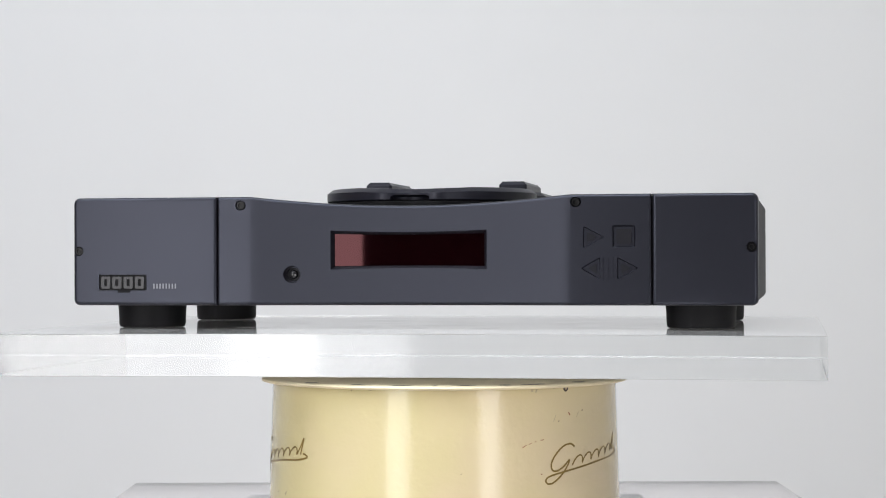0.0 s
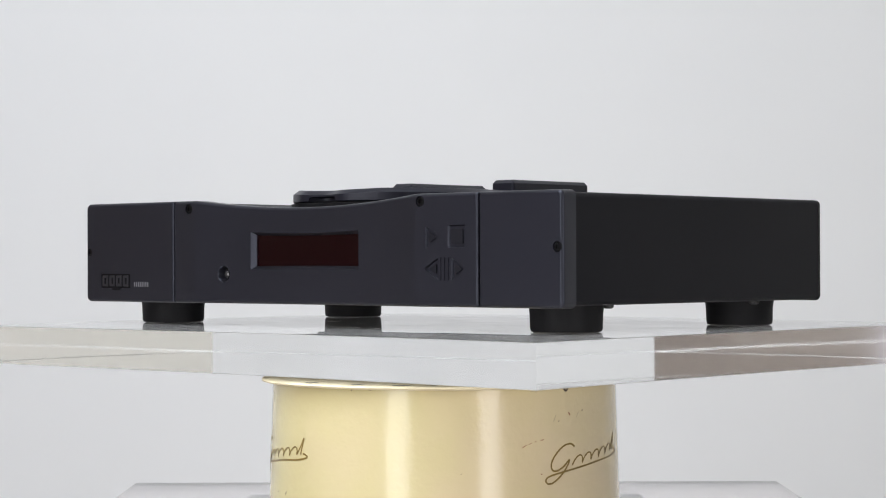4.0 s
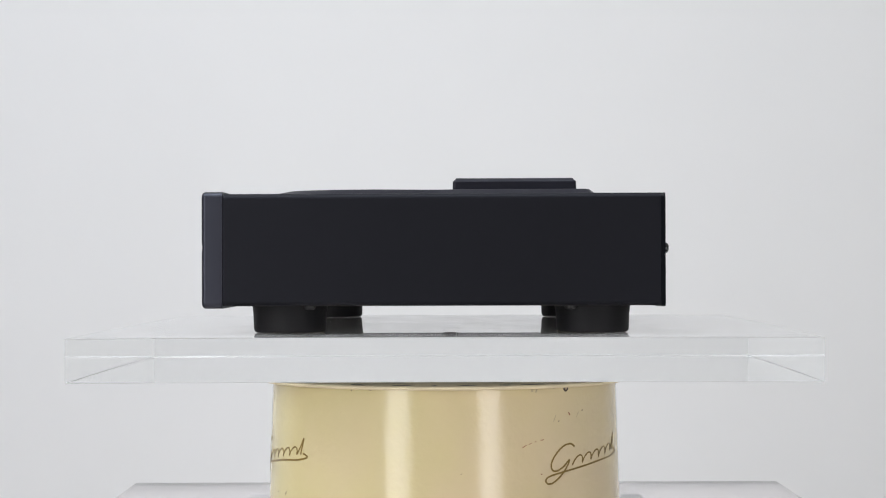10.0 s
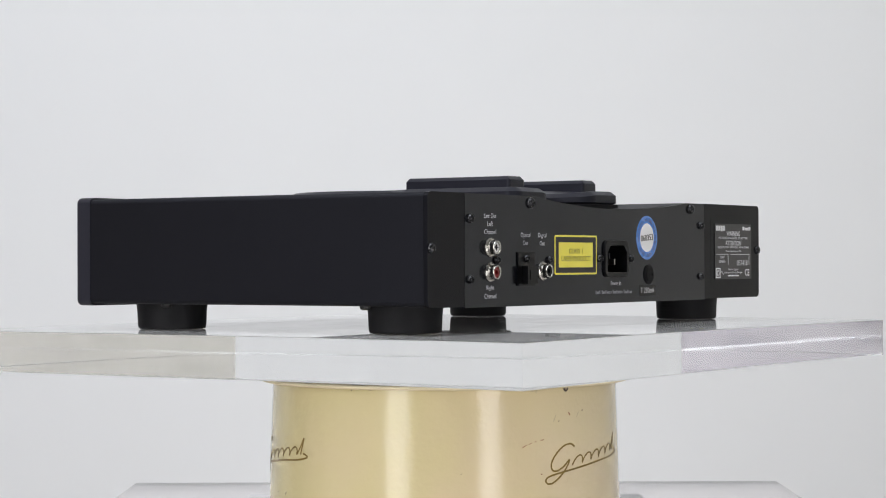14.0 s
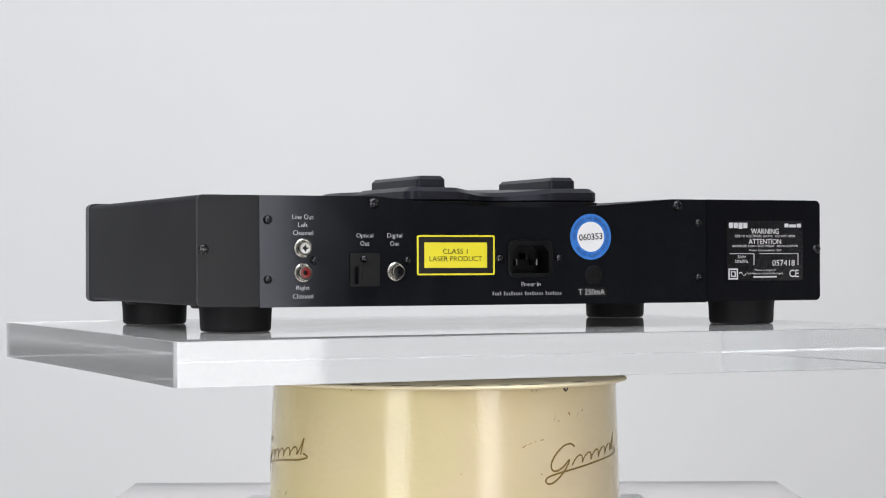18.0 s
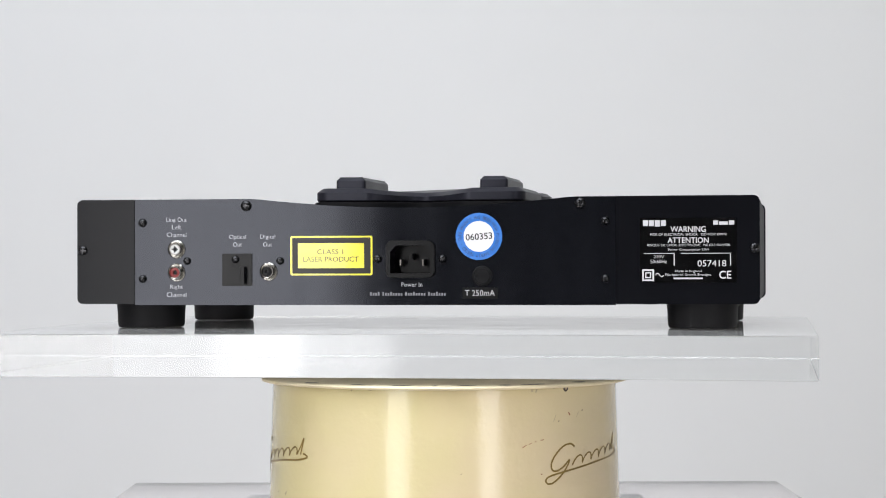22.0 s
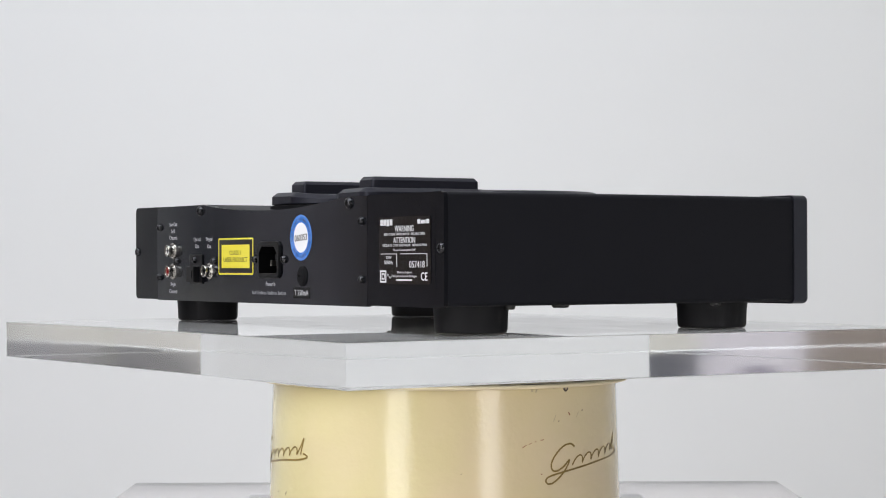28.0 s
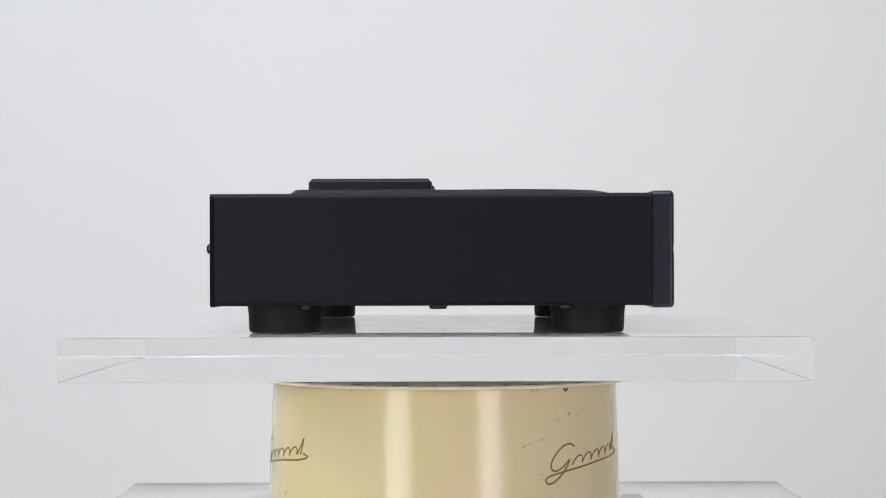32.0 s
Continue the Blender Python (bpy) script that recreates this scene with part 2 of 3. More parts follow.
def ribbon(path, width, thick=0.0002, bm=None):
    """A flat stroke of constant width along a path in the plane of x and y."""
    bm = bm or bmesh.new()
    rows = []
    for i, p in enumerate(path):
        a, b = Vector(path[max(i - 1, 0)]), Vector(path[min(i + 1, len(path) - 1)])
        t = (b - a).normalized()
        n = Vector((-t.y, t.x)) * width / 2
        p = Vector(p)
        rows.append([bm.verts.new((*q, z)) for z in (0, thick) for q in (p - n, p + n)])
    for r, s in zip(rows, rows[1:]):
        for i, j in ((0, 1), (1, 3), (3, 2), (2, 0)):
            bm.faces.new((r[i], r[j], s[j], s[i]))
    for r in (rows[0], rows[-1]):
        bm.faces.new((r[0], r[1], r[3], r[2]))
    return bm


def curve_through(points, steps=6):
    """A smooth path through the points."""
    pts, out = [Vector(p) for p in points], []
    for i in range(len(pts) - 1):
        a, b, c, d = pts[max(i - 1, 0)], pts[i], pts[i + 1], pts[min(i + 2, len(pts) - 1)]
        for k in range(steps):
            t = k / steps
            out.append(0.5 * (2 * b + (c - a) * t + (2 * a - 5 * b + 4 * c - d) * t * t + (3 * b - a - 3 * c + d) * t ** 3))
    return [tuple(p) for p in out] + [tuple(pts[-1])]


# ---------------------------------------------------------------- the room


def room():
    def wall(name, x0, x1, y0, y1, z0, z1, mat, label):
        ob = part(name, box(x0, x1, y0, y1, z0, z1), mat, None, label)
        return tagged(ob, label, "wall" if "wall" in name else name, kind="structure")
    wall("wall_north", -1.5, 1.5, 1.30, 1.42, 0, 2.8, M_WALL, "plain white painted wall behind the drum")
    wall("wall_south", -1.5, 1.5, -3.42, -3.30, 0, 2.8, M_ROOM, "plain grey painted wall")
    # unseen side walls in invented colour bands, set for reflections in sheet and player
    wall("wall_west", -1.62, -1.5, -3.42, -0.88, 0, 2.8, M_BEIGE, "unseen side wall in patchy beige, toned for reflections")
    wall("wall_west_panel", -1.62, -1.5, -0.88, -0.30, 0, 2.8, M_PANEL, "unseen side wall in lilac and dark patches, toned for reflections")
    wall("wall_west_middle", -1.62, -1.5, -0.30, 0.65, 0, 2.8, M_BROWN, "unseen side wall in warm brown, toned for reflections")
    wall("wall_west_patchy", -1.62, -1.5, 0.65, 0.81, 0, 2.8, M_PANEL, "unseen side wall in lilac and dark patches, toned for reflections")
    wall("wall_west_far", -1.62, -1.5, 0.81, 0.92, 0, 1.05, M_EAST, "unseen lower side wall in pale grey, toned for reflections")
    wall("wall_west_far_top", -1.62, -1.5, 0.81, 0.92, 1.05, 2.8, M_GREY, "unseen narrow side wall strip in dark blue-grey, toned for reflections")
    wall("wall_west_end", -1.62, -1.5, 0.92, 1.42, 0, 2.8, M_WALL, "unseen white side wall that brightens the north wall")
    # east bands likewise: dark ones dim the player, the yellowish one warms the drum
    wall("wall_east", 1.5, 1.62, -0.58, 1.42, 0, 2.8, M_EAST, "unseen side wall in patchy pale grey, toned for reflections")
    wall("wall_east_middle", 1.5, 1.62, -0.95, -0.58, 0, 1.05, M_EAST, "unseen lower side wall in pale grey, toned for reflections")
    wall("wall_east_middle_top", 1.5, 1.62, -0.95, -0.76, 1.05, 2.8, M_MID, "unseen upper side wall in plain grey, toned for reflections")
    wall("wall_east_dark_top", 1.5, 1.62, -0.76, -0.58, 1.05, 2.8, M_ROOM, "unseen side wall strip in darker grey, toned for reflections")
    wall("wall_east_near", 1.5, 1.62, -3.42, -0.95, 0, 2.8, M_ROOM, "unseen side wall in plain grey, toned for reflections")
    wall("floor", -1.62, 1.62, -3.42, 1.42, -0.1, 0, M_FLOOR, "plain smooth pale floor")
    wall("ceiling", -1.62, 1.62, -3.42, 1.42, 2.8, 2.9, M_WALL, "plain white painted ceiling")


# ---------------------------------------------------------------- stand, drum and plates
SLAB_TOP = 0.900
LIP_Z = EYE_Z - 0.0778
PLATE_BOTTOM = EYE_Z - 0.0670    # at the middle
FEET = EYE_Z - 0.0421


def acrylic_sheet(name, x, y, z, turn, thick, label, bow=0.0, mat=M_ACRYLIC):
    """A thick clear sheet; its edges sag a little where it carries a load."""
    nx, ny, bm = 30, 26, bmesh.new()
    grids = []
    for level in (0.0, thick):
        rows = []
        for i in range(nx + 1):
            u = -0.25 + 0.5 * i / nx
            rows.append([bm.verts.new((u, v, level - bow * (u * u + v * v))) for v in (-0.2135 + 0.427 * k / ny for k in range(ny + 1))])
        grids.append(rows)
    for rows in grids:
        for i in range(nx):
            for k in range(ny):
                bm.faces.new((rows[i][k], rows[i + 1][k], rows[i + 1][k + 1], rows[i][k + 1]))
    low, high = grids
    border = [(i, 0) for i in range(nx)] + [(nx, k) for k in range(ny)] + [(i, ny) for i in range(nx, 0, -1)] + [(0, k) for k in range(ny, 0, -1)]
    for (a, b), (c, d) in zip(border, border[1:] + border[:1]):
        bm.faces.new((low[a][b], low[c][d], high[c][d], high[a][b]))
    soften(bm, 0.00025, 1, 60, lambda e: abs(e.verts[0].co.z - e.verts[1].co.z) < thick / 2)
    ob = part(name, smooth(bm), mat, None)
    ob.data.materials.append(M_ACRYLIC_EDGE)
    ob.data.materials.append(M_ARRIS)
    ob.data.materials.append(M_DUSTY)
    for face in ob.data.polygons:
        face.material_index = 1 if abs(face.normal.z) < 0.3 else 2 if abs(face.normal.z) < 0.9 else 3 if face.normal.z > 0 and mat is M_ACRYLIC else 0
    ob.matrix_basis = pose(x, y, z, 0, 0, turn)
    ob.visible_shadow = False      # clear sheet lets the light through
    return tagged(ob, label, "acrylic sheet")


def drum_radius(z):
    """The drum widens a little towards its foot; z counts down from the camera's height."""
    return 0.1163 + (-0.080 - z) / 0.074 * 0.0024


def onto_drum(bm, lift=0.00015):
    """Wraps a flat drawing (x: degrees round the drum, y: height) onto the drum's wall."""
    for v in bm.verts:
        a, z = radians(v.co.x), v.co.y
        r = drum_radius(z) + lift + v.co.z
        v.co = (r * math.sin(a), -r * math.cos(a), z + EYE_Z - SLAB_TOP)
    return bm


def wall_stroke(path, width, bm=None):
    """A stroke on the drum of true width: the path is in degrees and metres."""
    k = math.pi / 180 * 0.1175
    bm = ribbon([(a * k, z) for a, z in path], width, 0.00012, bm)
    return bm, k


def drum():
    d = thing("drum_stand", (0, 0, SLAB_TOP), "cream enamelled round metal drum with worn brown script marks", "drum")
    foot = SLAB_TOP - EYE_Z
    lip = LIP_Z - SLAB_TOP
    rows = [(drum_radius(foot), 0.0)]
    rows += [(drum_radius(foot + (lip - 0.001) * k / 6), (lip - 0.001) * k / 6) for k in range(1, 7)]
    bm = turned(rows, 128)
    part("shell", smooth(bm), M_CREAM, d)
    bm = turned([(0.1150, lip - 0.0028), (0.1215, lip - 0.0026), (0.1234, lip - 0.0021), (0.1240, lip - 0.0013), (0.1235, lip - 0.0004), (0.1222, lip), (0.1190, lip), (0.03, lip)], 128)
    part("top_rim", smooth(bm, 50), M_RIM, d, "thin cream rim with dark patches")
    bm = turned([(0.014, lip - 0.0005), (0.015, lip + 0.001), (0.015, PLATE_BOTTOM - SLAB_TOP - 0.0015), (0.014, PLATE_BOTTOM - SLAB_TOP - 0.0005)], 64)
    part("hub", smooth(bm), M_PLINTH, d, "white turntable hub")
    # rivet hole
    bm = bmesh.new()
    bm = turned([(0.0013, 0), (0.0022, 0.0003), (0.0017, 0.0007), (0.0009, 0.0004)], 20, bm, axis="-y")
    r = drum_radius(-0.0812)
    bmesh.ops.transform(bm, verts=bm.verts, matrix=pose(0, 0, EYE_Z - SLAB_TOP - 0.0812, 0, 0, 41.8) @ Matrix.Translation((0, -r + 0.0001, 0)))
    rivet = part("rivet", bm, M_CHIP_PATCH, d, "small dark rivet below the rim")
    bm = turned([(0.0010, 0), (0.0010, 0.0005), (0.0006, 0.0007)], 16, axis="-y")
    bmesh.ops.transform(bm, verts=bm.verts, matrix=pose(0, 0, EYE_Z - SLAB_TOP - 0.0812, 0, 0, 41.8) @ Matrix.Translation((0, -r + 0.0001, 0)))
    part("rivet_core", bm, M_SMEAR, rivet, "lighter rivet centre")
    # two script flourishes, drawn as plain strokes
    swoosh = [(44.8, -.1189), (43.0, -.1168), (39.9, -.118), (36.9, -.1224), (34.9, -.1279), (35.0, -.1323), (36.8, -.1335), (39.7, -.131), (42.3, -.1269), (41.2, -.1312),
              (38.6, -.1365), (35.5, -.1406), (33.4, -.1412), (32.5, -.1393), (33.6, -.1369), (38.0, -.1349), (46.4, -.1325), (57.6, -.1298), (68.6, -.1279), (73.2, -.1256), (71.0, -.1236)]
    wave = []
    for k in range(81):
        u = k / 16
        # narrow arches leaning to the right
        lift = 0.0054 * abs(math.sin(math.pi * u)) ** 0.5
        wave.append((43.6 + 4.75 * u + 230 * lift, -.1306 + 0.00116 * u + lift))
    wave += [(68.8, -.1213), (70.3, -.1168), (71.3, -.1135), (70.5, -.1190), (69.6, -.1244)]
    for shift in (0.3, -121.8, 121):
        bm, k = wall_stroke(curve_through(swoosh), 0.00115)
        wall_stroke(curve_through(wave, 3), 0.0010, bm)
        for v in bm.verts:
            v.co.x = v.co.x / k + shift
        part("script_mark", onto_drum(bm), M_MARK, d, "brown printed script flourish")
    # chips and scratches
    rng = random.Random(4)

    def chip(a, z, length, tilt, width, name="chip", mat=M_CHIP_PATCH):
        k = math.pi / 180 * 0.1175
        path = []
        for i in range(5):
            s = (i / 4 - 0.5) * length
            path.append((a * k + s * math.cos(tilt) + rng.uniform(-.0001, .0001), z + s * math.sin(tilt) + rng.uniform(-.0002, .0002)))
        bm = ribbon(path, width, 0.0001)
        for v in bm.verts:
            v.co.x /= k
        part(name, onto_drum(bm, 0.0001), mat, d)
    for a, z, length, tilt, width in ((-30.3, -.0804, .0022, 1.4, .0006), (-31.5, -.0792, .0012, 0.2, .0006), (-23.7, -.0808, .0016, 0, .0006), (50.9, -.0791, .0032, .3, .0007),
                                      (47.5, -.0800, .0012, .3, .0005), (43.1, -.0976, .0022, -1.0, .0007), (49.4, -.0961, .0012, .8, .0004), (25.4, -.1168, .003, .45, .0005),
                                      (27.5, -.1152, .0022, .4, .0004), (29.5, -.1141, .0010, .3, .0004), (31.8, -.1131, .0024, .2, .0004), (31.3, -.1348, .0010, 0, .0005),
                                      (38.6, -.1018, .0012, .7, .0003), (-67.4, -.1512, .0014, .1, .0004), (-61.0, -.151, .0024, .9, .0005), (5.0, -.1330, .0008, .5, .0004)):
        chip(a, z, length, tilt, width, mat=M_RUST if 24 < a < 33 or width == .0007 else M_CHIP_PATCH)
    # brown streaks paint the shade under the lip; thin smears by the rivet
    for k in range(16):
        chip(-42 + 5.6 * k + rng.uniform(-2, 2), -.0784 - rng.uniform(0, .0007), rng.uniform(.004, .013), rng.uniform(-.02, .02), rng.uniform(.0003, .0007), "lip_shade_streak", M_LIP_SHADE)
    for a, z, length, tilt, width in ((28.5, -.0806, .0042, 1.45, .0016), (30.0, -.0817, .0030, 1.2, .0010), (34.5, -.0798, .0060, 0.1, .0009), (26.0, -.0800, .0034, .2, .0007), (37.0, -.0806, .0020, .4, .0007),
                                      (36.8, -.1000, .0050, 1.1, .0004), (47.0, -.0985, .0036, 1.0, .0003)):
        chip(a, z, length, tilt, width, "smear", M_SMEAR)
    # dark patches on the rim's upper face
    for a, length in ((-28, 5), (-13, 7), (-3, 2), (7, 6), (19, 4), (29, 9), (-47, 6), (48, 5)):
        r0, bm = 0.1165, bmesh.new()
        rows = []
        for i in range(9):
            t = radians(a + (i / 8 - 0.5) * length)
            w = 0.0045 * math.sin(math.pi * (i + 0.5) / 9) * rng.uniform(0.6, 1.2)
            rows.append([bm.verts.new((r * math.sin(t), -r * math.cos(t), lip + 0.0001)) for r in (r0 - w, r0 + w)])
        for p, q in zip(rows, rows[1:]):
            bm.faces.new((p[0], p[1], q[1], q[0]))
        part("rim_dark_patch", bm, M_CHIP_PATCH, d)
    return d


def plinth():
    bm = box(-0.15, 0.15, -0.15, 0.15, 0, SLAB_TOP - 0.025)
    soften(bm, 0.004, 2)
    return tagged(part("plinth", bm, M_PLINTH, None), "plain white square plinth under the lower acrylic sheet", "plinth")


# ---------------------------------------------------------------- the player
BASE = 0.0421            # the display's height over the player's feet


def dip(x):
    return 0.0060 * max(0.0, 1 - (x / 0.1005) ** 2) ** 1.05


def scoop(x):
    """How far the front's middle is hollowed, between two upright creases."""
    return 0.0048 * max(0.0, 1 - (x / 0.1000) ** 2)


def top_line(x0, x1, z, steps):
    return [(x0 + (x1 - x0) * k / steps, z - dip(x0 + (x1 - x0) * k / steps)) for k in range(steps + 1)]


def head(radius, deep, kind):
    """A screw head on the plane y = 0 that looks to -y, with a hexagonal or crossed socket."""
    if kind == "hex":
        bm = turned([(radius, 0), (radius, deep * 0.7), (radius * 0.85, deep), (radius * 0.55, deep), (radius * 0.5, deep * 0.35), (radius * 0.2, deep * 0.3)], 18, axis="-y")
        return smooth(bm, 40)
    bm = turned([(radius, 0), (radius * 0.98, deep * 0.35), (radius * 0.8, deep * 0.75), (radius * 0.45, deep)], 20, axis="-y")
    cutter = box(-radius * 0.6, radius * 0.6, -deep * 1.5, -deep * 0.55, -radius * 0.11, radius * 0.11)
    bm = carve(bm, cutter)
    cutter = box(-radius * 0.11, radius * 0.11, -deep * 1.5, -deep * 0.55, -radius * 0.6, radius * 0.6)
    return smooth(carve(bm, cutter), 40)


def player():
    p = thing("cd_player", (0, 0, FEET), "black top-loading disc player with slate grey front on acrylic sheet", "cd player")
    F, R = -0.1365, 0.1330      # front and rear faces
    lift = BASE

    def add(name, bm, mat, parent=p, label=""):
        return part(name, bm, mat, parent, label, lift)

    # case: a shell with a shallow dip along its top
    corners = rounded([(-0.2146, -0.0256), (0.2146, -0.0256), (0.2146, 0.0398), (-0.2146, 0.0398)], [0.003, 0.003, 0.0035, 0.0035], 6)
    outline = corners[:21] + top_line(0.115, -0.115, 0.0398, 40) + corners[21:]
    bm = prism(outline, F + 0.0124, R - 0.0027)
    socket = [(-0.0131, -0.0072), (0.0120, -0.0072), (0.0120, 0.0062), (0.0080, 0.0102), (-0.0091, 0.0102), (-0.0131, 0.0062)]
    bm = carve(bm, prism([(x * 1.08, (z - 0.0015) * 1.08 + 0.0015) for x, z in socket], R - 0.018, R + 0.002))
    add("case", smooth(bm, 30), M_CASE, label="black satin painted metal case")

    # front in three pieces
    front_z0, front_z1 = -0.0270, 0.0410

    def front_piece(x0, x1, left_round, right_round, cutter):
        rl, rr = (0.0038 if left_round else 0), (0.0038 if right_round else 0)
        pts = rounded([(x0, front_z0), (x1, front_z0), (x1, front_z1), (x0, front_z1)], [rl, rr, rr, rl])
        bm = prism(pts, F, F + 0.0122)
        rim = lambda e: all(abs(v.co.y - F) < 1e-5 for v in e.verts)
        soften(bm, 0.0024, 4, 20, rim)
        return smooth(carve(bm, cutter), 28)

    def hollow_piece(x0, x1, cutter):
        """The middle piece: upright sections set side by side, following the dip and the hollow."""
        columns = [(x0, 0.0012), (x0 + 0.0004, 0.0005), (x0 + 0.0012, 0.0), (-0.1090, 0.0), (-0.1015, 0.0)]
        columns += [(-0.0985 + 0.197 * k / 48, 0.0) for k in range(49)]
        columns += [(0.1015, 0.0), (0.1090, 0.0), (x1 - 0.0012, 0.0), (x1 - 0.0004, 0.0005), (x1, 0.0012)]
        bm, rings, r = bmesh.new(), [], 0.0024
        for x, back in columns:
            y, top = F + scoop(x) + back, front_z1 - dip(x)
            ring = [(F + 0.0122, front_z0)]
            ring += [(y + r - r * math.sin(a), front_z0 + r - r * math.cos(a)) for a in (radians(22.5 * k) for k in range(5))]
            ring += [(y + r - r * math.cos(a), top - r + r * math.sin(a)) for a in (radians(22.5 * k) for k in range(5))]
            ring.append((F + 0.0122, top))
            rings.append([bm.verts.new((x, v, z)) for v, z in ring])
        for p, q in zip(rings, rings[1:]):
            for i in range(len(p)):
                j = (i + 1) % len(p)
                bm.faces.new((p[i], p[j], q[j], q[i]))
        bm.faces.new(rings[0])
        bm.faces.new(rings[-1])
        return smooth(carve(bm, cutter), 28)

    def drill(x, z, r, deep, bm, steps=24):
        return turned([(r, -0.002), (r, deep)], steps, bm, at=(x, F, z), axis="y")

    def sink(outline, deep, bm):
        return prism(outline, F - 0.002, F + deep, bm)

    # left piece: badge recess and screw
    cutter = drill(-0.2118, 0.0073, 0.0030, 0.002, bmesh.new())
    sink(rounded([(-0.1985, -0.0178), (-0.1672, -0.0178), (-0.1672, -0.0074), (-0.1985, -0.0074)], 0.0006, 2), 0.0009, cutter)
    left = add("front_left", front_piece(-0.2155, -0.1215, True, False, cutter), M_FRONT, label="slate grey front piece with black badge")
    # middle piece: display opening, receiver, screws, sunk key outlines
    cutter = bmesh.new()
    n, inner, far, sill = 14, [], [], F + 0.0080
    for ring, grow in ((far, 0.0046), (inner, 0.0)):
        for k in range(n + 1):
            x = -1 + 2 * k / n
            ring.append((x * (0.0470 + grow), -0.0026 - grow + 0.0004 * (1 - x * x)))
        for k in range(n + 1):
            x = 1 - 2 * k / n
            ring.append((x * (0.0470 + grow), 0.0175 + grow - 0.0006 * (1 - x * x)))
    a = [cutter.verts.new((x, F - 0.0010, z)) for x, z in far]
    b = [cutter.verts.new((x, sill, z)) for x, z in inner]
    cutter.faces.new(a)
    cutter.faces.new(b[::-1])
    for i in range(len(a)):
        cutter.faces.new((a[i], b[i], b[(i + 1) % len(a)], a[(i + 1) % len(a)]))
    eye_y = F + scoop(-0.0735)
    turned([(0.0060, -0.0010), (0.0048, 0.0010), (0.0045, 0.0050)], 32, cutter, at=(-0.0735, eye_y, -0.0077), axis="y")
    drill(-0.1060, 0.0356, 0.0034, 0.002, cutter)
    drill(0.1046, 0.0362, 0.0034, 0.002, cutter)
    keys = (("play_key", [(0.1092, 0.0078), (0.1221, 0.0147), (0.1092, 0.0216)], 0.48), ("stop_key", [(0.1271, 0.0084), (0.1408, 0.0084), (0.1408, 0.0218), (0.1271, 0.0218)], 0.66),
            ("back_key", [(0.1195, -0.0113), (0.1195, 0.0026), (0.1075, -0.0043)], 0.46), ("skip_key", [(0.1299, -0.0113), (0.1430, -0.0043), (0.1299, 0.0026)], 0.46))
    for name, pts, share in keys:
        mid = sum((Vector(q) for q in pts), Vector((0, 0))) / len(pts)
        big = rounded([tuple(mid + (Vector(q) - mid) * 1.05) for q in pts], 0.0007, 2)
        prism(big, F - 0.0003, F + 0.0013, cutter, 0.84, tuple(mid))
    for x in (0.1217, 0.1247, 0.1277):
        sink([(x - 0.00045, -0.0113), (x + 0.00045, -0.0113), (x + 0.00045, 0.0026), (x - 0.00045, 0.0026)], 0.0005, cutter)
    middle = add("front_middle", hollow_piece(-0.1209, 0.1505, cutter), M_FRONT, label="slate grey front piece with display opening and keys")
    for name, pts, share in keys:
        mid = sum((Vector(q) for q in pts), Vector((0, 0))) / len(pts)
        small = [tuple(mid + (Vector(q) - mid) * share) for q in pts]
        bm = prism(rounded(small, 0.0005, 2), F + 0.0018, F + 0.0005)
        add(name, bm, M_KEY, middle, "dark grey key")
    bm = prism([(x * 1.004, z) for x, z in inner], sill - 0.0004, sill + 0.0008)
    add("display_window", bm, M_WINDOW, middle, "dark red glossy display window")
    bm = turned([(0.0042, 0), (0.0042, 0.0006), (0.0030, 0.0010), (0.0024, 0.0026), (0.0012, 0.0034), (0.0004, 0.0036)], 24, at=(-0.0735, eye_y + 0.0049, -0.0077), axis="-y")
    add("receiver_lens", smooth(bm), M_LENS, middle, "smoked remote receiver lens")
    # right piece
    cutter = drill(0.2108, 0.0084, 0.0032, 0.002, bmesh.new())
    right = add("front_right", front_piece(0.1511, 0.2148, False, True, cutter), M_FRONT, label="plain slate grey front piece")
    for x, z, owner in ((-0.2118, 0.0073, left), (-0.1060, 0.0356, middle), (0.1046, 0.0362, middle), (0.2108, 0.0084, right)):
        bm = head(0.0029, 0.0015, "hex")
        bmesh.ops.translate(bm, verts=bm.verts, vec=(x, F + 0.0019, z))
        add("screw", bm, M_BOLT, owner, "black socket screw")
    # badge with plain raised blocks, and a silver bar for the model mark
    bm = prism(rounded([(-0.1982, -0.0175), (-0.1675, -0.0175), (-0.1675, -0.0077), (-0.1982, -0.0077)], 0.0005, 2), F + 0.0004, F + 0.0010)
    prism(rounded([(-0.1862, -0.0190), (-0.1780, -0.0190), (-0.1780, -0.0170), (-0.1862, -0.0170)], 0.0004, 2), F - 0.0003, F + 0.0006, bm)
    badge = add("badge", bm, M_RUBBER, left, "black badge with plain raised blocks")
    for k in range(4):
        x = -0.1971 + k * 0.0074
        blocks = prism(rounded([(x, -0.0164), (x + 0.0060, -0.0164), (x + 0.0060, -0.0088), (x, -0.0088)], 0.0010, 2), F - 0.0002, F + 0.0006)
        slot = prism(rounded([(x + 0.0020, -0.0148), (x + 0.0040, -0.0148), (x + 0.0040, -0.0104), (x + 0.0020, -0.0104)], 0.0004, 2), F - 0.001, F + 0.002)
        add("raised_block", carve(blocks, slot), M_BUTTON, badge, "dark grey raised block")
    bm = bmesh.new()
    x = -0.1628
    for wide, tall in ((0.0008, 0.0031),) * 8:
        box(x, x + wide, F - 0.00012, F + 0.0002, -0.0164, -0.0164 + tall, bm)
        x += wide + 0.0012
